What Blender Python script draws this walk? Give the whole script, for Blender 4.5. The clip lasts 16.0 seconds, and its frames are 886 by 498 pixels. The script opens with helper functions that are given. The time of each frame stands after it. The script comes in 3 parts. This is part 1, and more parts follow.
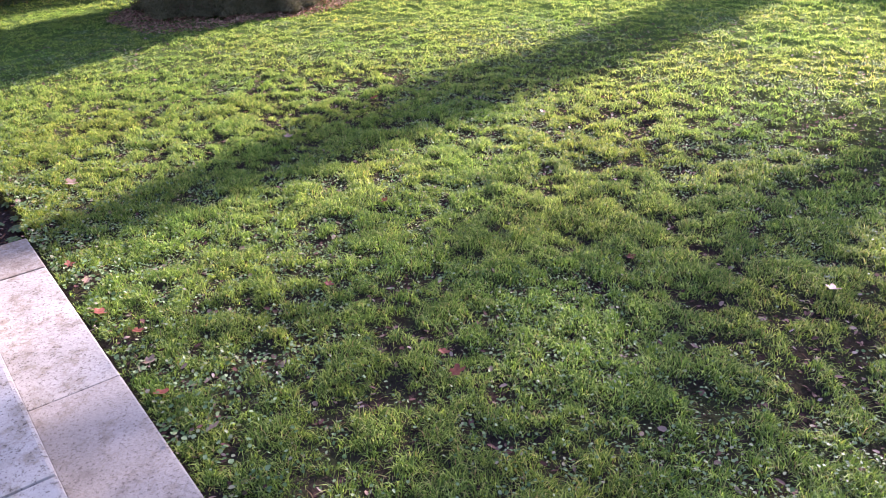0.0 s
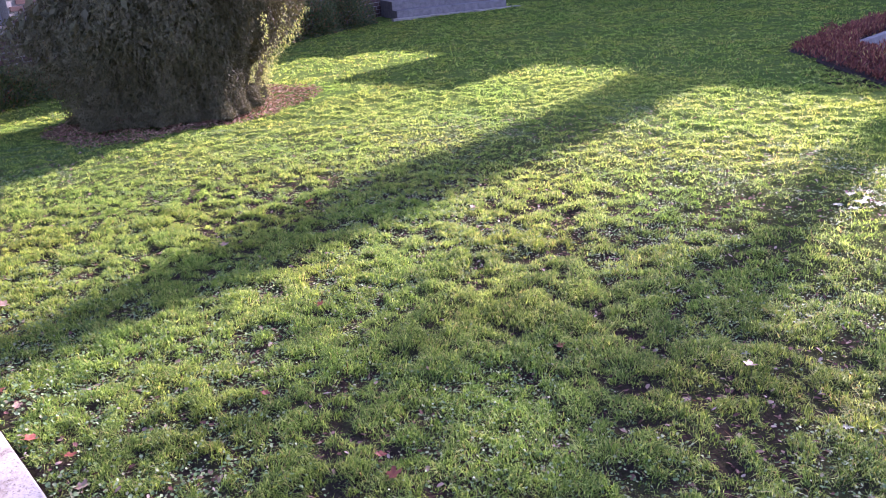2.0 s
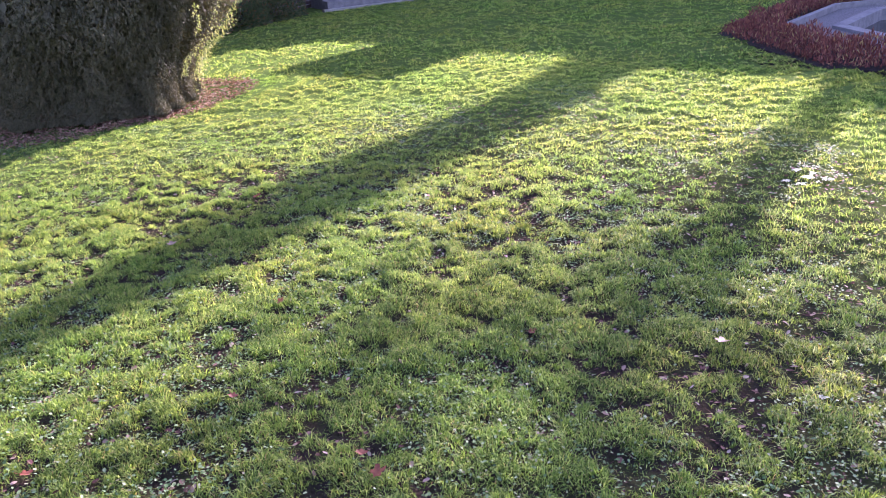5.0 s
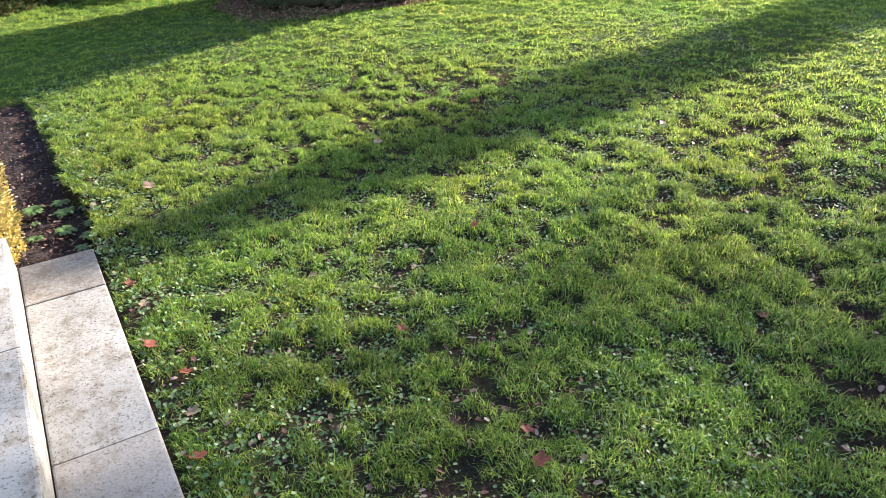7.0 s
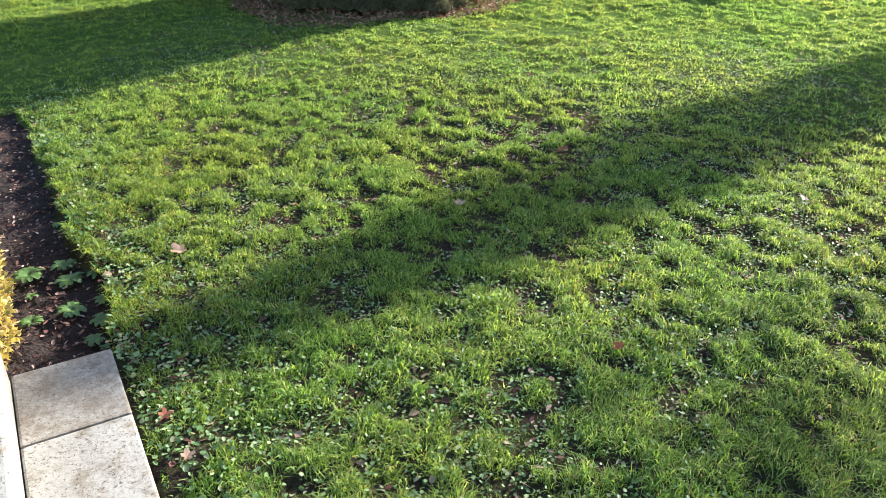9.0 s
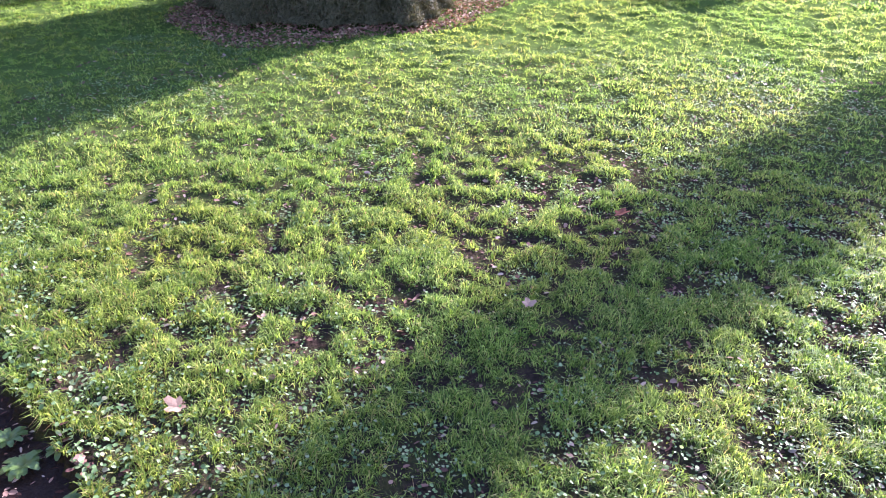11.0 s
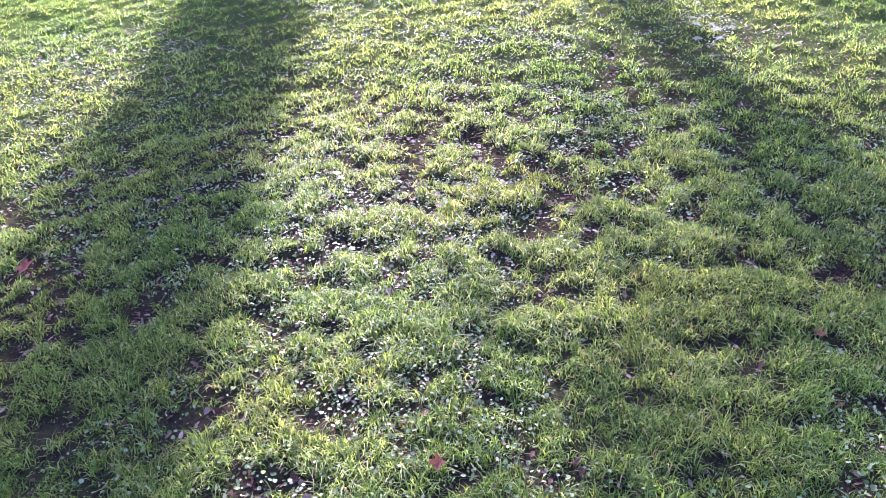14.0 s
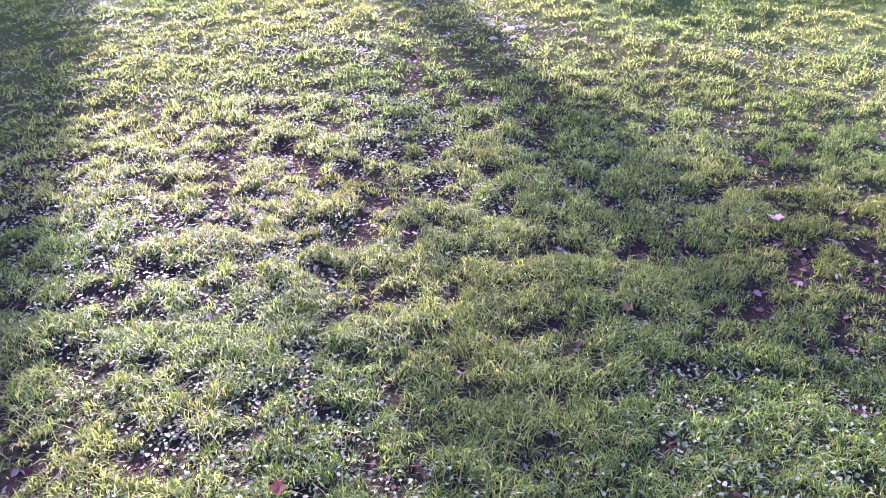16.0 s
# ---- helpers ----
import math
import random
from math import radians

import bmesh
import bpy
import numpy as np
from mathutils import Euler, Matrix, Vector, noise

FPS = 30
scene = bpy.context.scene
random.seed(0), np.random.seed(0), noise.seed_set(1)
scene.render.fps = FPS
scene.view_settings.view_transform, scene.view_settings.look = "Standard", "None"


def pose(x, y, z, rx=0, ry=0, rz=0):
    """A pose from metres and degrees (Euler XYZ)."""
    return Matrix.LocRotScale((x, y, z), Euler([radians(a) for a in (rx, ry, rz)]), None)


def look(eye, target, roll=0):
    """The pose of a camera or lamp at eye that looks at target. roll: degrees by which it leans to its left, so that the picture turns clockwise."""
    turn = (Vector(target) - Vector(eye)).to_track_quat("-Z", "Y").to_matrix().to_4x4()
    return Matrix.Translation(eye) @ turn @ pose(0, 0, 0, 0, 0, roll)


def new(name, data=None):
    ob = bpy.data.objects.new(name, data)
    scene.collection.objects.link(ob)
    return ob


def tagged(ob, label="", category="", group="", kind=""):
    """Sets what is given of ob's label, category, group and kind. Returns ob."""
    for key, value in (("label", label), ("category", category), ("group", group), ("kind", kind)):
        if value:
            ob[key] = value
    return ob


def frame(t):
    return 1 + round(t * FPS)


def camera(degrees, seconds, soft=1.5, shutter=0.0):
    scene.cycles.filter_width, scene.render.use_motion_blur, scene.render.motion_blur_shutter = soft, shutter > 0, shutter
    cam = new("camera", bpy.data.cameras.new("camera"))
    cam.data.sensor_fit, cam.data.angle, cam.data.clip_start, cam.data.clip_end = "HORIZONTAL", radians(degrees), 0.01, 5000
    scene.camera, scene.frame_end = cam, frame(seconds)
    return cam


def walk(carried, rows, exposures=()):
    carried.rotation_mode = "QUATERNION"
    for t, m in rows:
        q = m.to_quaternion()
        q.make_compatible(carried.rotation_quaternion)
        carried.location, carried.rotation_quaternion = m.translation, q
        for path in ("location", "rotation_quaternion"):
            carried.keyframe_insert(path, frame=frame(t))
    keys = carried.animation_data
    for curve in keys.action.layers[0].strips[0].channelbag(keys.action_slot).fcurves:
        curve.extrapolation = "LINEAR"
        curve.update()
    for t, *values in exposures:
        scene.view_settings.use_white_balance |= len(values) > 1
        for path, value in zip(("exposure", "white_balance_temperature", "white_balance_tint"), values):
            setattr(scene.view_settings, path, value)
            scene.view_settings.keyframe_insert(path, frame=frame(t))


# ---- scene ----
cam = camera(59.0, 16.0, soft=0.5)
PATH = [
    (0, (0.990, -0.849, 1.639), (0.856, 0.917, 0.710), -3.0),
    (0.5, (1.008, -0.863, 1.679), (0.888, 0.936, 0.814), -2.9),
    (1, (1.021, -0.908, 1.718), (0.927, 0.950, 0.983), -2.4),
    (1.5, (1.043, -0.916, 1.725), (0.967, 0.941, 0.985), -2.7),
    (2, (1.076, -0.917, 1.725), (1.081, 0.943, 0.991), -4.6),
    (2.5, (1.095, -0.921, 1.726), (1.239, 0.926, 0.973), -4.6),
    (3, (1.101, -0.919, 1.725), (1.298, 0.916, 0.953), -4.5),
    (3.2, (1.102, -0.923, 1.724), (1.298, 0.910, 0.948), -4.6),
    (5.3, (0.917, -0.801, 1.687), (1.067, 1.043, 0.927), -5.2),
    (5.5, (0.911, -0.773, 1.685), (1.016, 1.076, 0.931), -5.7),
    (6, (0.979, -0.627, 1.674), (0.877, 1.219, 0.909), -6.3),
    (6.5, (1.058, -0.465, 1.636), (0.810, 1.297, 0.724), -6.0),
    (7, (0.995, -0.342, 1.607), (0.598, 1.374, 0.659), -4.1),
    (7.5, (0.808, -0.134, 1.620), (0.451, 1.582, 0.657), -1.8),
    (8, (0.626, 0.031, 1.616), (0.292, 1.750, 0.650), -0.8),
    (8.5, (0.468, 0.263, 1.619), (0.131, 1.983, 0.655), -1.4),
    (9, (0.277, 0.468, 1.612), (-0.061, 2.189, 0.650), -0.1),
    (9.5, (0.070, 0.705, 1.612), (-0.268, 2.428, 0.653), 0.3),
    (9.7, (-0.001, 0.798, 1.601), (-0.333, 2.522, 0.642), 0.3),
    (11.8, (-0.563, 1.559, 1.643), (-0.593, 3.273, 0.614), 0.5),
    (12, (-0.571, 1.608, 1.640), (-0.598, 3.317, 0.602), 0.3),
    (12.5, (-0.591, 1.690, 1.635), (-0.607, 3.402, 0.601), -2.2),
    (12.8, (-0.624, 1.743, 1.649), (-0.325, 3.416, 0.594), -2.7),
    (13, (-0.605, 1.758, 1.617), (-0.099, 3.374, 0.552), -3.5),
    (13.5, (-0.519, 1.751, 1.628), (0.415, 3.123, 0.512), -1.9),
    (14, (-0.446, 1.704, 1.630), (0.704, 2.881, 0.493), -5.0),
    (14.5, (-0.410, 1.675, 1.628), (0.882, 2.680, 0.478), -5.6),
    (15, (-0.384, 1.654, 1.642), (0.996, 2.519, 0.481), -5.7),
    (15.5, (-0.381, 1.659, 1.639), (1.018, 2.484, 0.473), -6.9),
    (16, (-0.422, 1.694, 1.641), (0.988, 2.520, 0.489), -2.1),
]
walk(cam, [(t, look(eye, target, roll)) for t, eye, target, roll in PATH],
     [(0.0, 2.38, 6100, 44), (0.5, 2.48, 6000, 51), (1.0, 2.6, 5900, 58), (1.5, 2.5, 5950, 52), (2.0, 2.6, 5850, 56), (3.0, 2.78, 5750, 63), (5.5, 2.6, 5900, 47), (6.2, 2.48, 6100, 34),
      (7.0, 2.28, 6350, 17), (9.0, 2.2, 6250, 11), (9.7, 2.38, 6050, 19), (12.0, 2.8, 5500, 52), (13.0, 2.82, 5900, 57), (13.5, 2.8, 5700, 58), (14.0, 2.75, 5400, 58), (15.0, 2.75, 5150, 65), (15.5, 2.7, 5150, 62), (16.0, 2.85, 5400, 84)])

# ---- sun, sky ----
SUN_EL = radians(22.0)
SX, SY = 0.655, 0.755                       # ground direction towards the sun
world = bpy.data.worlds.new("sky")
scene.world = world
world.use_nodes = True
wn, wl = world.node_tree.nodes, world.node_tree.links
wn.clear()
sky = wn.new("ShaderNodeTexSky")
sky.sky_type = 'NISHITA'
sky.sun_disc = False
sky.sun_elevation = SUN_EL
sky.sun_rotation = math.atan2(SX, SY)
bg = wn.new("ShaderNodeBackground")
bg.inputs[1].default_value = 0.12
wo = wn.new("ShaderNodeOutputWorld")
wl.new(sky.outputs[0], bg.inputs[0])
wl.new(bg.outputs[0], wo.inputs[0])
sun = new("sun", bpy.data.lights.new("sun", "SUN"))
sun.data.energy = 5.0
sun.data.angle = radians(0.55)
sun.data.color = (1.0, 0.93, 0.82)
sun.matrix_world = look((SX * 40, SY * 40, 40 * math.tan(SUN_EL)), (0, 0, 0))


# ---- materials ----
def mat(name, build, rough=0.8, spec=0.3, bump=0.0, bscale=60.0, bdist=0.01):
    m = bpy.data.materials.new(name)
    m.use_nodes = True
    nt = m.node_tree
    b = nt.nodes["Principled BSDF"]
    b.inputs["Roughness"].default_value = rough
    b.inputs["Specular IOR Level"].default_value = spec
    col = build(nt)
    if isinstance(col, tuple):
        b.inputs["Base Color"].default_value = (*col, 1)
    else:
        nt.links.new(col, b.inputs["Base Color"])
    if bump:
        n = noise_node(nt, bscale, 6)
        bn = nt.nodes.new("ShaderNodeBump")
        bn.inputs["Strength"].default_value = bump
        bn.inputs["Distance"].default_value = bdist
        nt.links.new(n, bn.inputs["Height"])
        nt.links.new(bn.outputs[0], b.inputs["Normal"])
    return m


def noise_node(nt, scale, detail=4, rough=0.55):
    tc = nt.nodes.new("ShaderNodeTexCoord")
    n = nt.nodes.new("ShaderNodeTexNoise")
    n.inputs["Scale"].default_value = scale
    n.inputs["Detail"].default_value = detail
    n.inputs["Roughness"].default_value = rough
    nt.links.new(tc.outputs["Object"], n.inputs["Vector"])
    return n.outputs[0]


def ramp(nt, fac, *stops):
    r = nt.nodes.new("ShaderNodeValToRGB")
    els = r.color_ramp.elements
    while len(els) < len(stops):
        els.new(0.5)
    for e, (p, c) in zip(els, stops):
        e.position, e.color = p, (*c, 1)
    nt.links.new(fac, r.inputs[0])
    return r.outputs[0]


def mixc(nt, fac, a, b, mode='MIX'):
    m = nt.nodes.new("ShaderNodeMix")
    m.data_type, m.blend_type = 'RGBA', mode
    if isinstance(fac, float):
        m.inputs[0].default_value = fac
    else:
        nt.links.new(fac, m.inputs[0])
    for socket, v in ((m.inputs[6], a), (m.inputs[7], b)):
        if isinstance(v, tuple):
            socket.default_value = (*v, 1)
        else:
            nt.links.new(v, socket)
    return m.outputs[2]


def island(nt):
    return nt.nodes.new("ShaderNodeNewGeometry").outputs["Random Per Island"]


def leafy(name, build, trans=0.45, rough=0.5, spec=0.3):
    """A thin leaf: part of the light comes through it."""
    m = mat(name, build, rough, spec)
    nt = m.node_tree
    b = nt.nodes["Principled BSDF"]
    src = b.inputs["Base Color"].links[0].from_socket if b.inputs["Base Color"].links else None
    t = nt.nodes.new("ShaderNodeBsdfTranslucent")
    if src:
        g = mixc(nt, 1.0, src, (1.6, 1.5, 0.8), 'MULTIPLY')
        nt.links.new(g, t.inputs[0])
    else:
        t.inputs[0].default_value = b.inputs["Base Color"].default_value
    mx = nt.nodes.new("ShaderNodeMixShader")
    mx.inputs[0].default_value = trans
    nt.links.new(b.outputs[0], mx.inputs[1])
    nt.links.new(t.outputs[0], mx.inputs[2])
    nt.links.new(mx.outputs[0], nt.nodes["Material Output"].inputs[0])
    return m


def grass_colour(nt):
    per = ramp(nt, island(nt), (0.0, (0.035, 0.075, 0.018)), (0.4, (0.12, 0.205, 0.04)), (0.72, (0.225, 0.325, 0.072)),
               (0.9, (0.35, 0.46, 0.14)), (0.97, (0.32, 0.28, 0.13)), (1.0, (0.25, 0.17, 0.10)))
    patch = ramp(nt, noise_node(nt, 0.9, 3), (0.3, (0.78, 0.95, 0.8)), (0.5, (1.0, 1.0, 1.0)), (0.72, (1.2, 1.02, 0.85)))
    return mixc(nt, 1.0, per, patch, 'MULTIPLY')


def soil_colour(nt):
    a = ramp(nt, noise_node(nt, 45, 6, 0.7), (0.3, (0.011, 0.008, 0.007)), (0.6, (0.032, 0.022, 0.019)), (0.8, (0.085, 0.062, 0.052)))
    return mixc(nt, noise_node(nt, 3, 3), a, (0.026, 0.018, 0.016))


def spread(nt, centre, near, far):
    """0 within the near distance of a place on the plan, 1 past the far one."""
    tc = nt.nodes.new("ShaderNodeTexCoord")
    d = nt.nodes.new("ShaderNodeVectorMath")
    d.operation = 'DISTANCE'
    d.inputs[1].default_value = centre
    m = nt.nodes.new("ShaderNodeMapRange")
    m.inputs["From Min"].default_value, m.inputs["From Max"].default_value = near, far
    nt.links.new(tc.outputs["Object"], d.inputs[0])
    nt.links.new(d.outputs["Value"], m.inputs["Value"])
    return m.outputs["Result"]


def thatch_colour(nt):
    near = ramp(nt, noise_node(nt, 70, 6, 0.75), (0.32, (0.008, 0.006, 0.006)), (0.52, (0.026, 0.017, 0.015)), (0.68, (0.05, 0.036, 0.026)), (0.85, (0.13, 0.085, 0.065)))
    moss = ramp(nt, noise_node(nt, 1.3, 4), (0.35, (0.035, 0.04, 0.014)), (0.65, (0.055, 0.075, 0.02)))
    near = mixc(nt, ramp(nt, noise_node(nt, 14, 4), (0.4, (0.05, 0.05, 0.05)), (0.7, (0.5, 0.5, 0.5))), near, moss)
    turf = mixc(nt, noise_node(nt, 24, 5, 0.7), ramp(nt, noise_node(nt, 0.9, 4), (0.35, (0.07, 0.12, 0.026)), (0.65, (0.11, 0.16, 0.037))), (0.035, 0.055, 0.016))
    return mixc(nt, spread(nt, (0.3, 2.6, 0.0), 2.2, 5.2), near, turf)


def brick_node(nt):
    tc = nt.nodes.new("ShaderNodeTexCoord")
    sp = nt.nodes.new("ShaderNodeSeparateXYZ")
    cb = nt.nodes.new("ShaderNodeCombineXYZ")
    ad = nt.nodes.new("ShaderNodeMath")
    nt.links.new(tc.outputs["Object"], sp.inputs[0])
    nt.links.new(sp.outputs[0], ad.inputs[0])
    nt.links.new(sp.outputs[1], ad.inputs[1])
    nt.links.new(ad.outputs[0], cb.inputs[0])
    nt.links.new(sp.outputs[2], cb.inputs[1])
    b = nt.nodes.new("ShaderNodeTexBrick")
    b.inputs["Scale"].default_value = 1.0
    b.inputs["Brick Width"].default_value = 0.227
    b.inputs["Row Height"].default_value = 0.09
    b.inputs["Mortar Size"].default_value = 0.007
    b.inputs["Color1"].default_value = (0.06, 0.034, 0.032, 1)
    b.inputs["Color2"].default_value = (0.08, 0.05, 0.046, 1)
    b.inputs["Mortar"].default_value = (0.24, 0.235, 0.225, 1)
    nt.links.new(cb.outputs[0], b.inputs["Vector"])
    return b.outputs[0]


def stone_colour(nt):
    base = ramp(nt, noise_node(nt, 4, 5, 0.6), (0.3, (0.20, 0.19, 0.165)), (0.55, (0.27, 0.257, 0.225)), (0.75, (0.335, 0.32, 0.285)))
    speck = ramp(nt, noise_node(nt, 95, 6, 0.75), (0.38, (0.22, 0.18, 0.14)), (0.46, (1.0, 1.0, 1.0)))
    dirt = ramp(nt, noise_node(nt, 13, 6, 0.7), (0.36, (0.55, 0.47, 0.38)), (0.5, (1.0, 1.0, 1.0)))
    return mixc(nt, 0.85, mixc(nt, 0.8, base, dirt, 'MULTIPLY'), speck, 'MULTIPLY')


M = {}
M["grass"] = leafy("grass_blades", grass_colour, 0.58, 0.55, 0.18)
M["clover"] = leafy("clover_leaf", lambda nt: ramp(nt, island(nt), (0, (0.05, 0.10, 0.035)), (0.5, (0.12, 0.20, 0.075)), (0.85, (0.24, 0.32, 0.16)), (1, (0.26, 0.24, 0.15))), 0.3, 0.5, 0.2)
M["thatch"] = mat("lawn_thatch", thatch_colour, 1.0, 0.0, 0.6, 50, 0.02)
M["soil"] = mat("dark_soil", soil_colour, 0.95, 0.15, 0.9, 40, 0.03)
M["stone"] = mat("pale_limestone", stone_colour, 0.8, 0.3, 0.35, 70, 0.006)
M["stone_end"] = mat("weathered_limestone", lambda nt: mixc(nt, ramp(nt, noise_node(nt, 22, 6, 0.75), (0.42, (0.15, 0.15, 0.15)), (0.62, (0.95, 0.95, 0.95))), stone_colour(nt), (0.13, 0.105, 0.08), 'MIX'), 0.85, 0.25, 0.45, 70, 0.006)
M["stone_mid"] = mat("stained_limestone", lambda nt: mixc(nt, 0.35, stone_colour(nt), (0.16, 0.14, 0.12), 'MIX'), 0.85, 0.25, 0.45, 70, 0.006)
M["joint"] = mat("dark_joint", lambda nt: ramp(nt, noise_node(nt, 30, 4), (0.4, (0.03, 0.025, 0.02)), (0.7, (0.06, 0.065, 0.03))), 0.95, 0.1)
M["conifer"] = leafy("conifer_scales", lambda nt: mixc(nt, noise_node(nt, 5, 3), ramp(nt, island(nt), (0, (0.03, 0.036, 0.018)), (0.6, (0.075, 0.085, 0.042)), (1, (0.13, 0.115, 0.065))), (0.085, 0.075, 0.045)), 0.14, 0.65, 0.15)
# conifer foliage with the sun's brightness put into its colour
M["spray"] = leafy("conifer_sunlit_spray", lambda nt: ramp(nt, island(nt), (0, (0.11, 0.15, 0.05)), (0.6, (0.22, 0.26, 0.10)), (1, (0.36, 0.37, 0.18))), 0.4, 0.6, 0.2)
M["bark"] = mat("brown_bark", lambda nt: ramp(nt, noise_node(nt, 25, 6, 0.7), (0.3, (0.03, 0.02, 0.014)), (0.7, (0.12, 0.085, 0.06))), 0.9, 0.15, 0.8, 30, 0.02)
M["litter"] = leafy("dead_leaf_litter", lambda nt: ramp(nt, island(nt), (0, (0.08, 0.035, 0.026)), (0.5, (0.17, 0.085, 0.06)), (0.85, (0.34, 0.22, 0.16)), (1, (0.12, 0.13, 0.05))), 0.15, 0.6, 0.25)
M["scrap"] = leafy("dead_leaf_scrap", lambda nt: ramp(nt, island(nt), (0, (0.05, 0.022, 0.02)), (0.55, (0.12, 0.06, 0.048)), (0.85, (0.24, 0.16, 0.125)), (1, (0.36, 0.28, 0.23))), 0.15, 0.7, 0.1)
M["gold"] = leafy("golden_hedge_leaf", lambda nt: ramp(nt, island(nt), (0, (0.12, 0.13, 0.04)), (0.3, (0.34, 0.26, 0.08)), (0.8, (0.48, 0.39, 0.16)), (1, (0.30, 0.18, 0.09))), 0.3, 0.45, 0.35)
M["shrub"] = leafy("dull_shrub_leaf", lambda nt: ramp(nt, island(nt), (0, (0.025, 0.05, 0.02)), (0.55, (0.055, 0.09, 0.035)), (0.85, (0.11, 0.12, 0.05)), (1, (0.19, 0.08, 0.045))), 0.25, 0.5, 0.3)
M["heather"] = leafy("russet_bed_leaf", lambda nt: ramp(nt, island(nt), (0, (0.07, 0.022, 0.02)), (0.6, (0.15, 0.05, 0.045)), (0.9, (0.23, 0.10, 0.08)), (1, (0.28, 0.24, 0.10))), 0.25, 0.6, 0.2)
M["weed"] = leafy("weed_leaf", lambda nt: ramp(nt, island(nt), (0, (0.06, 0.12, 0.035)), (0.7, (0.14, 0.22, 0.06)), (1, (0.26, 0.32, 0.15))), 0.35, 0.35, 0.5)
M["silver"] = leafy("pale_weed_leaf", lambda nt: ramp(nt, island(nt), (0, (0.09, 0.13, 0.07)), (1, (0.25, 0.28, 0.20))), 0.25, 0.5, 0.25)
M["red_leaf"] = leafy("red_dead_leaf", lambda nt: ramp(nt, noise_node(nt, 60, 3), (0.3, (0.14, 0.038, 0.024)), (0.7, (0.26, 0.085, 0.045))), 0.3, 0.5, 0.3)
M["tan_leaf"] = leafy("tan_dead_leaf", lambda nt: ramp(nt, noise_node(nt, 60, 3), (0.3, (0.20, 0.12, 0.075)), (0.7, (0.34, 0.235, 0.17))), 0.25, 0.5, 0.3)
M["brick"] = mat("dark_brick", lambda nt: mixc(nt, noise_node(nt, 22, 5), ramp(nt, nt.nodes.new("ShaderNodeObjectInfo").outputs["Random"], (0, (0.05, 0.03, 0.03)), (0.5, (0.085, 0.042, 0.038)), (1, (0.06, 0.05, 0.05))), (0.045, 0.032, 0.032)), 0.9, 0.2, 0.5, 80, 0.006)
M["brickwork"] = mat("brick_wall", lambda nt: brick_node(nt), 0.9, 0.2, 0.4, 60, 0.006)
M["mortar"] = mat("grey_mortar", lambda nt: ramp(nt, noise_node(nt, 40, 4), (0.3, (0.16, 0.155, 0.15)), (0.7, (0.24, 0.235, 0.225))), 0.95, 0.1, 0.4, 60, 0.005)
M["cream"] = mat("cream_paint", lambda nt: ramp(nt, noise_node(nt, 12, 4), (0.3, (0.50, 0.43, 0.34)), (0.7, (0.62, 0.55, 0.45))), 0.5, 0.4)
M["grey_stone"] = mat("grey_plinth_stone", lambda nt: ramp(nt, noise_node(nt, 9, 6, 0.65), (0.3, (0.11, 0.105, 0.11)), (0.7, (0.20, 0.19, 0.19))), 0.85, 0.25, 0.4, 50, 0.01)
M["gravel"] = mat("grey_gravel", lambda nt: ramp(nt, noise_node(nt, 60, 6, 0.75), (0.3, (0.07, 0.065, 0.065)), (0.7, (0.19, 0.175, 0.175))), 0.95, 0.2, 0.8, 60, 0.02)
M["roof"] = mat("slate_roof", lambda nt: ramp(nt, noise_node(nt, 9, 5), (0.3, (0.06, 0.06, 0.065)), (0.7, (0.12, 0.12, 0.125))), 0.7, 0.3)
M["frame"] = mat("grey_window_paint", lambda nt: ramp(nt, noise_node(nt, 15, 3), (0.3, (0.30, 0.30, 0.32)), (0.7, (0.38, 0.38, 0.40))), 0.5, 0.4)
M["glass"] = mat("dark_window_glass", lambda nt: (0.03, 0.035, 0.04), 0.06, 0.6)
M["water"] = mat("dark_water", lambda nt: (0.012, 0.016, 0.014), 0.04, 0.5, 0.12, 9, 0.02)


# ---- mesh helpers ----
def link_mesh(name, me, parent=None):
    ob = new(name, me)
    if parent is not None:
        ob.parent = parent
    return ob


def part(name, bm, material, parent=None, label=""):
    me = bpy.data.meshes.new(name)
    bm.to_mesh(me)
    bm.free()
    me.materials.append(material)
    ob = link_mesh(name, me, parent)
    return tagged(ob, label) if label else ob


def raw_mesh(name, verts, tris, quads, material, smooth=False):
    """A mesh from arrays of vertices, triangles and quads."""
    me = bpy.data.meshes.new(name)
    verts = np.asarray(verts, np.float32).reshape(-1, 3)
    tris = np.asarray(tris, np.int32).reshape(-1, 3)
    quads = np.asarray(quads, np.int32).reshape(-1, 4)
    me.vertices.add(len(verts))
    me.vertices.foreach_set("co", verts.ravel())
    me.loops.add(tris.size + quads.size)
    me.loops.foreach_set("vertex_index", np.r_[tris.ravel(), quads.ravel()])
    me.polygons.add(len(tris) + len(quads))
    starts = np.r_[np.arange(len(tris)) * 3, tris.size + np.arange(len(quads)) * 4].astype(np.int32)
    me.polygons.foreach_set("loop_start", starts)
    if smooth:
        me.polygons.foreach_set("use_smooth", np.ones(len(starts), bool))
    me.update(calc_edges=True)
    me.materials.append(material)
    return me


def thing(name, m, label, category, group=""):
    ob = new(name)
    ob.matrix_world = m
    return tagged(ob, label, category, group)


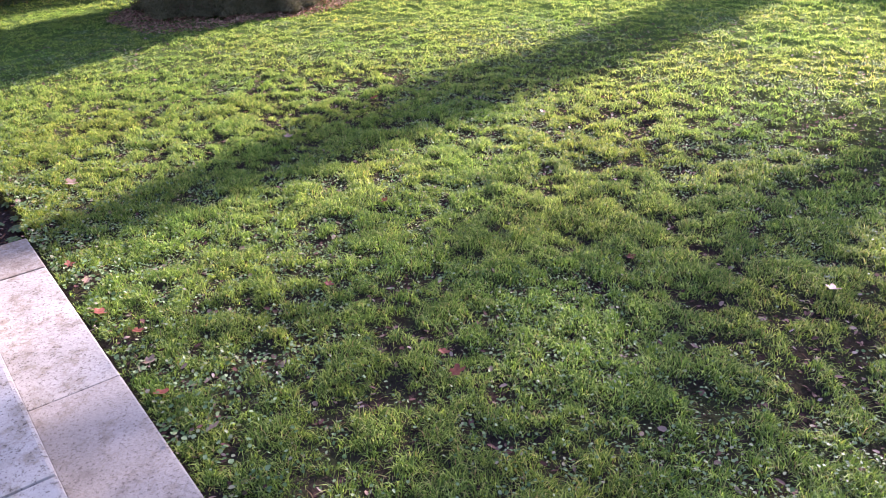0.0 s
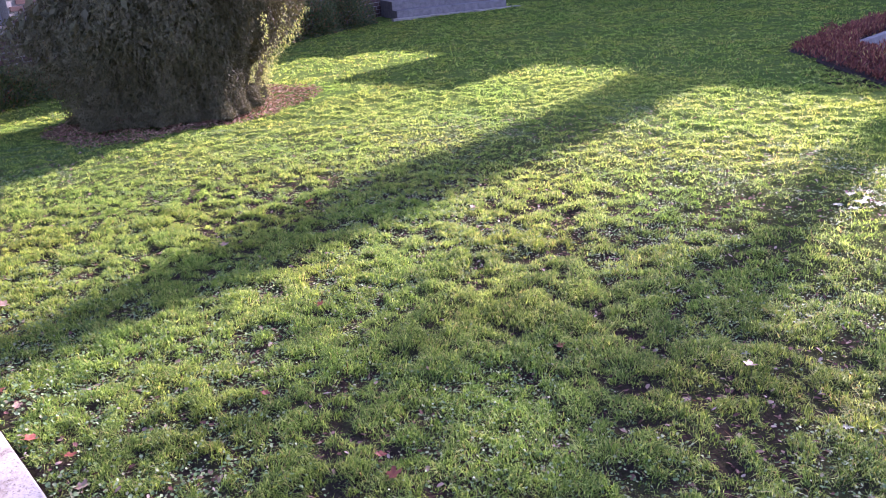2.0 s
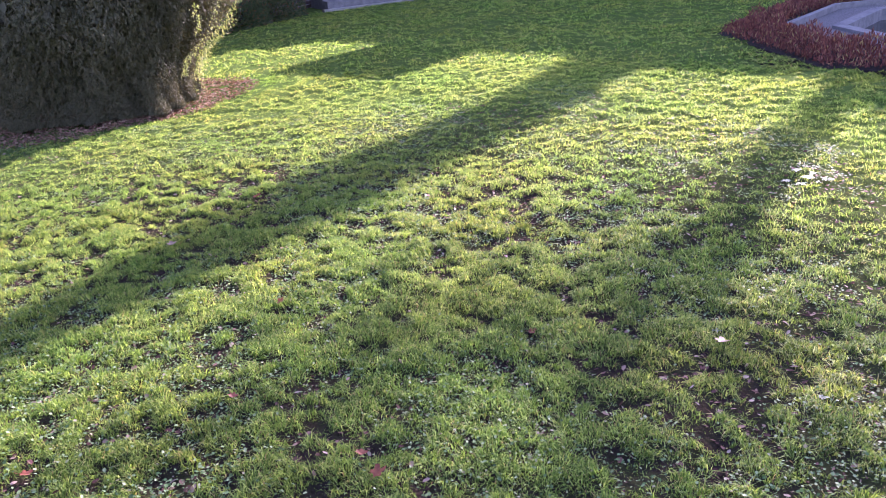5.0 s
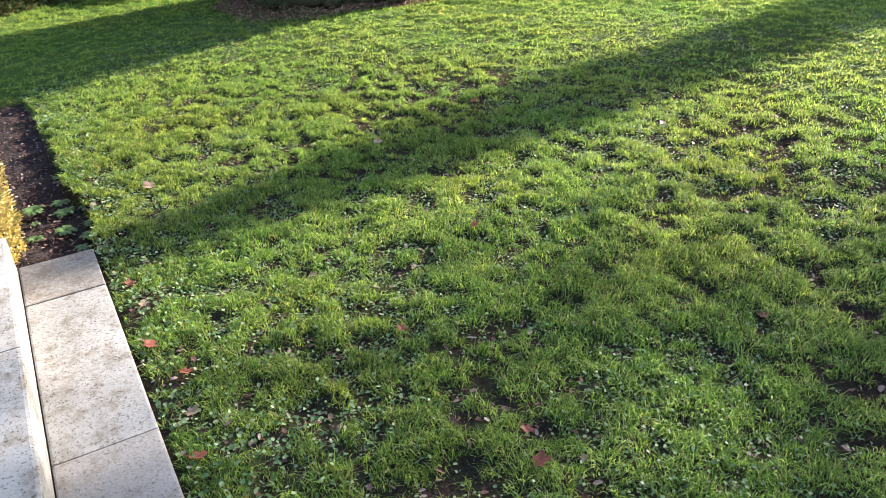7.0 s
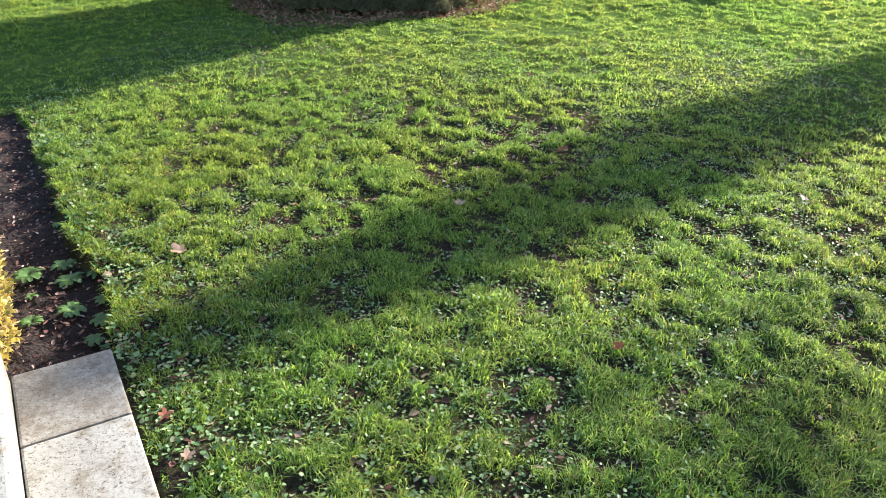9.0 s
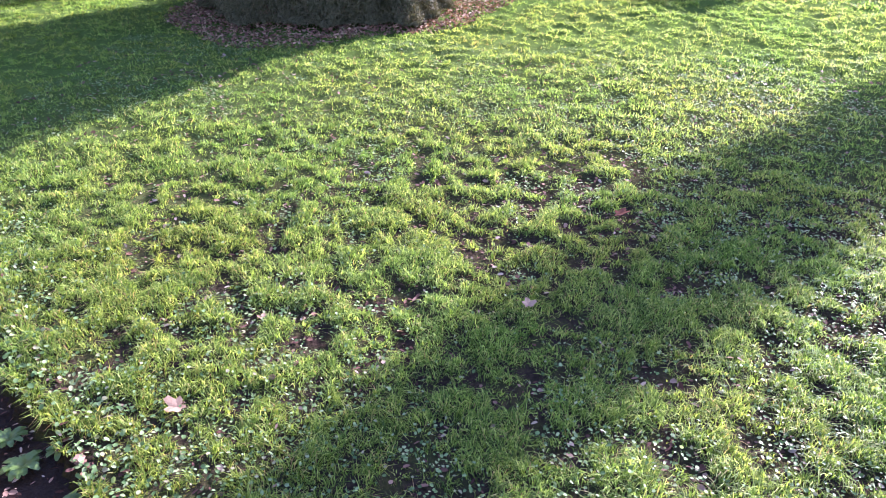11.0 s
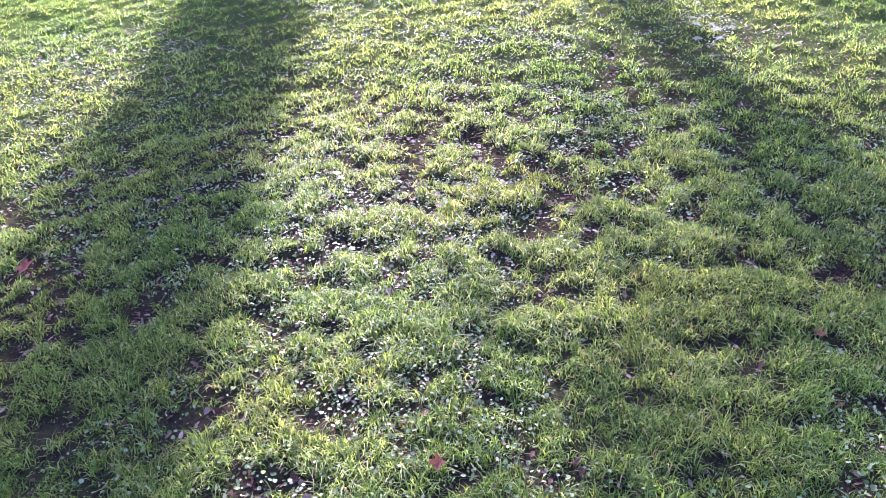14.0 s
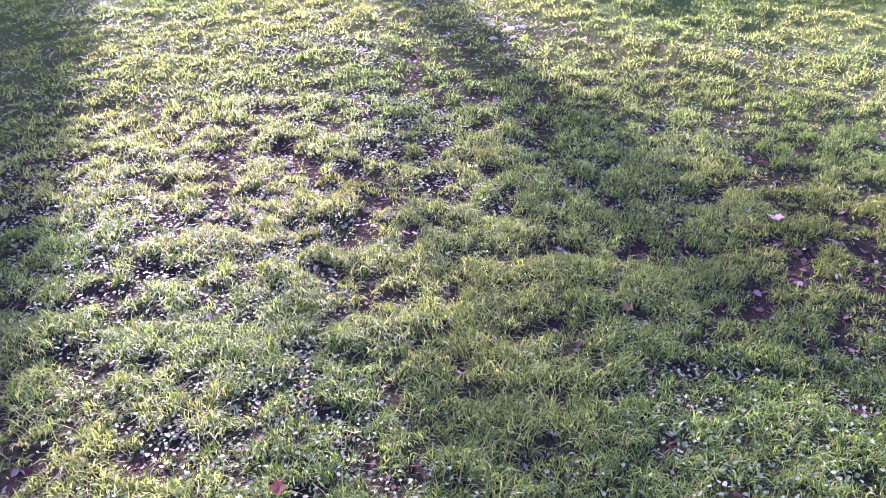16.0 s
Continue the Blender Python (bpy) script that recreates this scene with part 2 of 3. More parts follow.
def box(bm, x0, x1, y0, y1, z0, z1, bevel=0.0, seed=0, wear=0.0):
    r = bmesh.ops.create_cube(bm, size=1.0, matrix=Matrix.Translation(((x0 + x1) / 2, (y0 + y1) / 2, (z0 + z1) / 2)) @ Matrix.Diagonal((x1 - x0, y1 - y0, z1 - z0, 1)))
    if bevel:
        edges = list({e for v in r["verts"] for e in v.link_edges})
        bmesh.ops.bevel(bm, geom=edges, offset=bevel, segments=2, profile=0.6, affect='EDGES')
    return bm


rng = np.random.default_rng(7)


def lattice(x, y, scale, seed):
    """Smooth value noise between 0 and 1."""
    g = np.random.default_rng(seed).random((256, 256))
    u, v = np.asarray(x) * scale + 900.0, np.asarray(y) * scale + 900.0
    i, j = np.floor(u).astype(int), np.floor(v).astype(int)
    a, b = u - i, v - j
    a, b = a * a * (3 - 2 * a), b * b * (3 - 2 * b)
    p = lambda k, l: g[(i + k) % 256, (j + l) % 256]
    return (p(0, 0) * (1 - a) + p(1, 0) * a) * (1 - b) + (p(0, 1) * (1 - a) + p(1, 1) * a) * b


def unit(v):
    return v / np.maximum(np.linalg.norm(v, axis=-1, keepdims=True), 1e-6)


def leaf_arrays(centre, axis, length, width, fold=0.15):
    """Folded rhombic leaves, one at every centre, that point along their axis."""
    n = len(centre)
    side = unit(np.cross(axis, unit(rng.normal(size=(n, 3)))))
    up = np.cross(side, axis)
    length, width = np.broadcast_to(length, n)[:, None], np.broadcast_to(width, n)[:, None]
    v = np.stack([centre, centre + axis * length * 0.5 + side * width * 0.5 + up * width * fold,
                  centre + axis * length, centre + axis * length * 0.5 - side * width * 0.5 + up * width * fold], 1)
    k = np.arange(n)[:, None] * 4
    return v.reshape(-1, 3), np.concatenate([k + [0, 1, 2], k + [0, 2, 3]])


def leaves(name, centre, axis, length, width, material, parent=None, fold=0.15):
    v, t = leaf_arrays(centre, axis, length, width, fold)
    return link_mesh(name, raw_mesh(name, v, t, [], material), parent)


# ---- plan ----
# The step's edge runs along (-0.65, 0.76) from its end; al: past the end, off: to the lawn's side.
EX, EY = -1.250, 2.383


def al(x, y):
    return (x - EX) * -0.65 + (y - EY) * 0.76


def off(x, y):
    return (x - EX) * 0.76 + (y - EY) * 0.65


STEP = Matrix.Translation((EX, EY, 0)) @ Matrix(((0.76, -0.65, 0, 0), (0.65, 0.76, 0, 0), (0, 0, 1, 0), (0, 0, 0, 1)))
TREE = (-2.2, 9.0)
BED, BED_R = (9.2, 8.0), 3.7
HOUSE_D, HOUSE_N, HOUSE_O = (0.494, 0.869), (0.869, -0.494), (-5.61, 10.12)


def soil_edge(a):
    base = np.interp(a, [0, 0.6, 1.0, 1.6, 1.85, 2.1, 3.0, 4.6], [0.01, 0.045, -0.015, -0.015, 0.0, -0.08, -0.06, -0.06])
    return base + 0.04 * (lattice(a, a * 0 + 3, 4.0, 5) - 0.5) + 0.05 * (lattice(a, a * 0 + 8, 11.0, 6) - 0.5)


def in_soil(x, y):
    a, o = al(x, y), off(x, y)
    return (a > -0.02) & (a < 3.05 + 0.12 * (lattice(o, o * 0 + 2, 5.0, 9) - 0.5)) & (o < soil_edge(a)) & (o > -1.6)


def octagon(x, y):
    """How far out in the octagonal bed, 1 on its outer edge."""
    t = np.arctan2(y - BED[1], x - BED[0]) - math.radians(154 + 22.5)
    t = (t + math.pi / 8) % (math.pi / 4) - math.pi / 8
    return np.hypot(x - BED[0], y - BED[1]) * np.cos(t) / (BED_R * math.cos(math.pi / 8))


def litter_r(x, y):
    a = np.arctan2(y - TREE[1], x - TREE[0])
    return np.hypot(x - TREE[0], y - TREE[1]) / ((1.64 + 0.12 * np.sin(3 * a + 1) + 0.07 * np.sin(7 * a)) * (1 - 0.28 * np.clip(np.cos(a - radians(165)), 0, 1)))


def house_front(x, y):
    return (x - HOUSE_O[0]) * HOUSE_N[0] + (y - HOUSE_O[1]) * HOUSE_N[1]


def lush(x, y):
    """How thick the grass stands: 0 in the bare hollows, 1 in the tufts."""
    h = 0.42 * lattice(x, y, 11.0, 11) + 0.36 * lattice(x, y, 23.0, 12) + 0.22 * lattice(x, y, 45.0, 15) + 0.14 * (lattice(x, y, 0.8, 13) - 0.5)
    return np.clip((h - 0.31) / 0.24, 0, 1)


def lawn_z(x, y):
    fine = 0.016 * (lattice(x, y, 4.2, 1) - 0.5) + 0.040 * (lattice(x, y, 11.0, 11) - 0.5) + 0.018 * (lattice(x, y, 23.0, 12) - 0.5) + 0.05 * (lattice(x, y, 0.5, 3) - 0.5)
    z = fine * np.where(al(x, y) < 0, np.clip(off(x, y) / 0.25, 0, 1), 1.0) + np.where((al(x, y) < 0) & (off(x, y) < 0.2), 0.012, 0)
    return np.where((al(x, y) < 0.0) & (off(x, y) < -0.03), -0.06, z)


# ---- ground ----
def axis_steps(lo, hi, step):
    out = [-900, -400, -180, -90, -50, -30, -20]
    mid = list(np.arange(lo, hi, step))
    coarse = list(np.arange(-15, lo - 0.3, 0.6)) + mid + list(np.arange(hi + 0.3, 26, 0.6))
    return np.array(out + coarse + [35, 50, 90, 180, 400, 900], float)


xs, ys = axis_steps(-4.4, 5, 0.04), axis_steps(-3.2, 9, 0.045)
gx, gy = np.meshgrid(xs, ys)
gz = lawn_z(gx, gy)
gz = np.where(in_soil(gx, gy), -0.10, gz)
gz = np.where(octagon(gx, gy) < 0.97, -0.45, gz)
nx, ny = len(xs), len(ys)
idx = np.arange(nx * ny).reshape(ny, nx)
quads = np.stack([idx[:-1, :-1], idx[:-1, 1:], idx[1:, 1:], idx[1:, :-1]], -1).reshape(-1, 4)
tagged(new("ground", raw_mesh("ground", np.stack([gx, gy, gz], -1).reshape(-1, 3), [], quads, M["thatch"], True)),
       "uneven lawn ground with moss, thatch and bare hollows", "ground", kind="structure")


def strip_mesh(name, aa, oo, zz, material):
    """A sheet in the step's own directions."""
    x = EX - 0.65 * aa + 0.76 * oo
    y = EY + 0.76 * aa + 0.65 * oo
    r, c = aa.shape
    k = np.arange(r * c).reshape(r, c)
    q = np.stack([k[:-1, :-1], k[:-1, 1:], k[1:, 1:], k[1:, :-1]], -1).reshape(-1, 4)
    return raw_mesh(name, np.stack([x, y, zz], -1).reshape(-1, 3), [], q, material, True)


aa, u = np.meshgrid(np.linspace(-0.02, 3.1, 110), np.linspace(0, 1, 50))
oo = -1.6 + (soil_edge(aa) + 0.03 + 1.6) * u
zz = -0.05 + 0.035 * (lattice(aa, oo, 8, 21) - 0.5) + 0.03 * (lattice(aa, oo, 19, 22) - 0.5)
tagged(new("planting_soil", strip_mesh("planting_soil", aa, oo, zz, M["soil"])),
       "dark crumbly soil of a narrow planting strip", "soil", kind="structure")


# ---- lawn ----
def scatter(n, x0, x1, y0, y1):
    return rng.uniform(x0, x1, n), rng.uniform(y0, y1, n)


def on_lawn(x, y):
    stone = (al(x, y) < 0.0) & (off(x, y) < 0.01 + 0.015 * lattice(x, y, 9, 31))
    return ~stone & ~in_soil(x, y) & (octagon(x, y) > 1.0) & (litter_r(x, y) > 1.0 + 0.08 * (lattice(x, y, 5, 30) - 0.5)) & (house_front(x, y) > 0.72)


def blades(name, x, y, height, width, label, fine=True):
    """Curved blades of three faces, or single slim triangles where they are far off."""
    n = len(x)
    z = lawn_z(x, y)
    h = height * (0.3 + 0.85 * lush(x, y) + 0.6 * np.clip(lattice(x, y, 2.3, 14) - 0.55, 0, 1)) * rng.uniform(0.5, 1.45, n)
    a = rng.normal(0, 1.1, n) + 14.0 * lattice(x, y, 22.0, 14)
    lean = rng.uniform(0.3, 1.7, n)
    d = np.stack([np.cos(a), np.sin(a), 0 * a], -1)
    g = a + rng.normal(0, 0.8, n)
    s = np.stack([-np.sin(g), np.cos(g), 0 * g], -1) * (width * rng.uniform(0.6, 1.3, n))[:, None]
    b = np.stack([x, y, z - 0.006], -1)
    up = np.array([0, 0, 1.0])
    tip = b + d * (h * lean)[:, None] + up * (h * (1.0 - 0.38 * lean))[:, None]
    if fine:
        mid = b + d * (h * lean * 0.33)[:, None] + up * (h * 0.62)[:, None]
        v = np.stack([b - s, b + s, mid + s * 0.8, mid - s * 0.8, tip], 1).reshape(-1, 3)
        k = np.arange(n)[:, None] * 5
        me = raw_mesh(name, v, k + [3, 2, 4], k + [0, 1, 2, 3], M["grass"])
    else:
        v = np.stack([b - s, b + s, tip], 1).reshape(-1, 3)
        me = raw_mesh(name, v, np.arange(n)[:, None] * 3 + [0, 1, 2], [], M["grass"])
    return tagged(new(name, me), label, "grass", kind="stuff")


def lawn_zone(name, n, x0, x1, y0, y1, keep, height, width, label, fine=True, least=0.08):
    x, y = scatter(n, x0, x1, y0, y1)
    ok = on_lawn(x, y) & keep(x, y)
    x, y = x[ok], y[ok]
    ok = rng.random(len(x)) < least + (1 - least) * lush(x, y)
    return blades(name, x[ok], y[ok], height, width, label, fine)


def away(x, y):
    """Distance from the walked line."""
    t = np.clip(((x - 1.0) * -1.6 + (y + 0.9) * 2.7) / 9.85, 0, 1)
    return np.hypot(x - (1.0 - 1.6 * t), y - (-0.9 + 2.7 * t))


def front(x, y):
    """The lawn before the steps, from where the near grass begins."""
    return y > 0.45 + 0.25 * np.clip(x - 1.5, 0, 9)


def blur(x):
    """A wide, ragged change from one zone to the next."""
    return rng.uniform(-0.9, 0.5, len(x))


SWARD = "short dense green lawn grass with small bare hollows"
lawn_zone("grass", 1300000, -3.6, 3.6, 0.4, 5.6, lambda x, y: (away(x, y) < 3.6 + blur(x)) & front(x, y), 0.027, 0.0016, SWARD)
lawn_zone("grass", 1400000, -6.6, 6.8, 0.5, 9.6, lambda x, y: (away(x, y) >= 3.4 + blur(x)) & (away(x, y) < 8) & front(x, y), 0.025, 0.0034, SWARD, False, 0.3)
lawn_zone("grass", 520000, -7, 9.5, 5.0, 20.5, lambda x, y: (away(x, y) >= 7.8) & (away(x, y) < 21), 0.030, 0.0085, "short shaded lawn grass farther off", False, 0.4)
lawn_zone("grass", 60000, -7, 8.0, -3.5, 6.0, lambda x, y: ~front(x, y), 0.04, 0.0080, "short lawn grass beside the steps", False)


def round_leaves(name, centre, axis, length, width, material):
    """Small six-sided leaves, a little folded."""
    n = len(centre)
    side = unit(np.cross(axis, unit(np.array([0, 0, 1.0]) + rng.normal(0, 0.35, (n, 3)))))
    up = np.cross(side, axis)
    ln, w = length[:, None], width[:, None]
    at = lambda u, v: centre + axis * ln * u + side * w * v + up * w * abs(v) * 0.3
    v = np.stack([at(0, 0), at(0.3, 0.42), at(0.75, 0.45), at(1, 0), at(0.75, -0.45), at(0.3, -0.42)], 1).reshape(-1, 3)
    k = np.arange(n)[:, None] * 6
    return link_mesh(name, raw_mesh(name, v, [], np.concatenate([k + [0, 1, 2, 3], k + [0, 3, 4, 5]]), material))


def among(n, x0, x1, y0, y1, odds):
    x, y = scatter(n, x0, x1, y0, y1)
    ok = on_lawn(x, y)
    x, y = x[ok], y[ok]
    ok = rng.random(len(x)) < odds(x, y)
    return x[ok], y[ok]


def lying(x, y, lo, hi, tilt):
    n = len(x)
    a = rng.uniform(0, 2 * math.pi, n)
    return np.stack([x, y, lawn_z(x, y) + rng.uniform(lo, hi, n)], -1), unit(np.stack([np.cos(a), np.sin(a), rng.normal(0.1, tilt, n)], -1))


# clover and small weeds, thickest in the hollows and by the steps
def clover_odds(x, y):
    p = np.clip((0.55 * lattice(x, y, 1.7, 41) + 0.45 * lattice(x, y, 6, 42) - 0.42) / 0.2, 0.06, 1)
    near_edge = np.clip(1 - off(x, y) / 0.7, 0, 1)
    return np.clip(p * (1.0 - 0.8 * lush(x, y)) + 0.4 * near_edge * lattice(x, y, 5, 43), 0, 1)


x, y = among(210000, -3.4, 4.2, 0.4, 7.4, clover_odds)
c, ax = lying(x, y, 0.008, 0.034, 0.3)
size = rng.uniform(0.007, 0.016, len(x)) * (1 + 0.45 * np.clip(1 - off(x, y) / 0.45, 0, 1))
tagged(round_leaves("clover", c, ax, size, size * rng.uniform(0.55, 0.95, len(x)), M["clover"]),
       "patches of small clover and weed leaves in the lawn", "clover", kind="stuff")

# dead leaf scraps in the hollows
x, y = among(90000, -3.4, 4.2, 0.4, 7.0, lambda x, y: 0.45 * np.clip(1 - 2.6 * lush(x, y), 0, 1) + 0.006 + 0.3 * (off(x, y) < 0.10) * lattice(x, y, 4, 44))
c, ax = lying(x, y, 0.003, 0.014, 0.2)
size = rng.uniform(0.012, 0.035, len(x))
tagged(round_leaves("leaf_scraps", c, ax, size, size * rng.uniform(0.3, 0.7, len(x)), M["scrap"]),
       "brown dead leaf scraps in the bare hollows of the lawn", "leaf litter", kind="stuff")

# ---- steps ----
steps = thing("stone_steps", STEP, "pale limestone garden steps with stained slabs beside the lawn", "steps")


def slab(a0, a1, o0, o1, z0, z1, material, bevel=0.008, corner=0.0):
    bm = bmesh.new()
    box(bm, o0, o1, a0 + 0.002, a1 - 0.002, z0, z1, bevel)
    if corner:
        for v in bm.verts:
            if v.co.y > a1 - 0.02 and v.co.x > o1 - 0.02:
                v.co.x -= corner
    return part("slab", bm, material, steps)


for n, (a0, a1) in enumerate([(-0.38, 0.0), (-1.43, -0.38), (-2.5, -1.43), (-3.57, -2.5), (-4.64, -3.57), (-5.7, -4.64)]):
    slab(a0, a1, -0.308, 0.0, -0.2, 0.04 - 0.002 * (n % 2), M["stone_end"] if n == 0 else M["stone_mid"] if n % 2 == 0 else M["stone"])
for n, (a0, a1) in enumerate([(-0.98, -0.02), (-2.02, -0.98), (-3.05, -2.02), (-4.1, -3.05), (-5.7, -4.1)]):
    slab(a0, a1, -0.86, -0.312, -0.2, 0.205 + 0.0015 * (n % 2), M["stone"], 0.012)
    slab(a0 - 0.3, a1 - 0.3 if n else -0.02, -1.9, -0.864, -0.2, 0.207, M["stone"], 0.008)
bm = bmesh.new()
box(bm, -1.88, -0.02, -5.69, -0.03, -0.2, 0.028)
part("joint_bed", bm, M["joint"], steps, "dark mossy mortar in the joints")


# ---- conifer ----
def tube(bm, path, sides=8):
    """A tapered limb through (x, y, z, radius)."""
    rings = []
    for n, (px, py, pz, r) in enumerate(path):
        rings.append([bm.verts.new((px + r * math.cos(k * 2 * math.pi / sides), py + r * math.sin(k * 2 * math.pi / sides), pz)) for k in range(sides)])
    for lo, hi in zip(rings, rings[1:]):
        for k in range(sides):
            bm.faces.new((lo[k], lo[(k + 1) % sides], hi[(k + 1) % sides], hi[k]))
    bm.faces.new(rings[-1])
    return bm


def conifer_radius(z, ang):
    """Wider at breast height than at the foot; thin at the back, where light passes to the lawn behind."""
    r = np.interp(z, [0.0, 0.25, 0.5, 0.8, 1.2, 1.7, 2.6, 4.0, 5.2, 5.8], [1.24, 1.18, 1.2, 1.38, 1.58, 1.78, 1.74, 1.15, 0.5, 0.05])
    low = np.interp(z, [0.0, 0.25, 0.5, 0.8, 1.2], [0.36, 0.32, 0.24, 0.13, 0.07])
    r = r * (1 - low * np.clip(np.cos(ang - radians(20)), 0, 1) ** 2)
    side = np.interp(z, [0.0, 0.3, 0.8, 1.05, 1.5, 2.5], [1.12, 1.24, 1.38, 1.32, 0.8, 0.72])
    r = r * (1 + (side - 1) * np.clip(np.cos(ang - radians(205)), 0, 1))
    back = np.interp(z, [0.0, 0.4, 1.0, 1.6, 2.5], [0.1, 0.2, 0.5, 0.72, 0.75])
    r = r * (1 - back * np.clip(np.cos(ang - radians(139)), 0, 1) ** 2)
    return r * (1 + 0.05 * np.sin(5 * ang + 2 * z) + 0.05 * np.sin(11 * ang - 3 * z) + 0.03 * np.sin(23 * ang + 7 * z))


conifer = thing("conifer", pose(TREE[0] + 0.35, TREE[1] - 0.03, 0), "broad dark green conifer with drooping sprays down to the lawn", "tree")
bm = bmesh.new()
tube(bm, [(0, 0, -0.1, 0.22), (0.02, 0, 0.6, 0.17), (0, 0.03, 2.4, 0.12), (0.02, 0, 4.2, 0.06), (0, 0, 5.6, 0.015)], 10)
part("trunk", bm, M["bark"], conifer)
for k in range(14):
    g = k * 2.4
    z0, z1 = 0.35 + 0.25 * k, 0.75 + 0.28 * k
    r = float(conifer_radius(z1, g)) * 0.85
    bm = bmesh.new()
    tube(bm, [(0.1 * math.cos(g), 0.1 * math.sin(g), z0, 0.045), (0.5 * r * math.cos(g), 0.5 * r * math.sin(g), (z0 + z1) / 2, 0.03), (r * math.cos(g), r * math.sin(g), z1, 0.008)], 6)
    part("limb", bm, M["bark"], conifer)
n = 215000
z = 5.7 * rng.random(n) ** 3.2
ang = rng.uniform(0, 2 * math.pi, n)
clump = lattice(ang * 9.0, z * 3.2, 1.0, 71) + 0.6 * lattice(ang * 22.0, z * 9.0, 1.0, 72)
rr = conifer_radius(z, ang) * (0.93 + 0.09 * clump) * (1 - 0.2 * rng.random(n) ** 1.5)
c = np.stack([rr * np.cos(ang), rr * np.sin(ang), z + 0.06], -1)
ax = unit(np.stack([0.45 * np.cos(ang), 0.45 * np.sin(ang), -0.9 + 0 * ang], -1) + rng.normal(0, 0.75, (n, 3)))
leaves("crown", c, ax, rng.uniform(0.016, 0.034, n) * (1 + 0.5 * z), rng.uniform(0.006, 0.012, n) * (1 + 0.8 * z), M["conifer"], conifer, 0.25)
n = 45000
z = 5.5 * rng.random(n) ** 1.9
ang = rng.uniform(0, 2 * math.pi, n)
rr = conifer_radius(z, ang) * rng.uniform(0.5, 0.9, n)
ax = unit(np.stack([0.3 * np.cos(ang), 0.3 * np.sin(ang), -1 + 0 * ang], -1) + rng.normal(0, 0.4, (n, 3)))
leaves("inner_foliage", np.stack([rr * np.cos(ang), rr * np.sin(ang), z + 0.2], -1), ax, rng.uniform(0.06, 0.12, n) * (1 + 0.4 * z), rng.uniform(0.03, 0.055, n) * (1 + 0.4 * z), M["conifer"], conifer)


def hanging_spray(ang, z_top, z_end, out, n):
    """A drooping spray on the crown's sunny side; its pale colour stands in for sunlight."""
    n = int(n * 0.8)
    t = rng.random(n)
    z = z_top + (z_end - z_top) * t
    r = conifer_radius(z, ang + 0 * z) + out * (1 - 0.3 * t) + rng.normal(0, 0.03, n)
    g = ang + rng.normal(0, 0.011, n) * (0.3 + np.abs(np.sin(11 * z + 5 * ang))) + 0.03 * np.sin(9 * z)
    c = np.stack([r * np.cos(g), r * np.sin(g), z], -1)
    ax = unit(np.array([0.35 * math.cos(ang), 0.35 * math.sin(ang), -0.8]) + rng.normal(0, 0.45, (n, 3)))
    tagged(leaves("hanging_spray", c, ax, rng.uniform(0.014, 0.034, n), rng.uniform(0.008, 0.016, n), M["spray"], conifer), "drooping spray coloured pale as if sunlit", kind="stuff")


for deg, zt, ze, out, n in [(2, 1.1, 0.08, 0.07, 420), (-5, 0.95, 0.3, 0.07, 200), (-14, 0.9, 0.5, 0.13, 150), (-22, 0.55, 0.25, 0.16, 130), (-27, 1.2, 0.55, 0.18, 170), (-38, 0.62, 0.36, 0.2, 190),
                            (-42, 1.15, 0.8, 0.2, 120), (10, 1.6, 0.2, 0.06, 300), (-8, 0.35, 0.06, 0.06, 140)]:
    hanging_spray(math.radians(deg), zt, ze, out, n)

# dead leaves under the conifer
n = 26000
ang, q = rng.uniform(0, 2 * math.pi, n), np.sqrt(rng.random(n)) * 1.06
r = q * (1.64 + 0.12 * np.sin(3 * ang + 1) + 0.07 * np.sin(7 * ang)) * (1 - 0.28 * np.clip(np.cos(ang - radians(165)), 0, 1))
x, y = TREE[0] + r * np.cos(ang), TREE[1] + r * np.sin(ang)
a = rng.uniform(0, 6.3, n)
tagged(leaves("leaf_litter", np.stack([x, y, lawn_z(x, y) + rng.uniform(0.004, 0.035, n)], -1), unit(np.stack([np.cos(a), np.sin(a), rng.normal(0, 0.25, n)], -1)), rng.uniform(0.016, 0.038, n), rng.uniform(0.010, 0.022, n), M["litter"]),
       "russet dead leaf litter under the conifer", "leaf litter", kind="stuff")


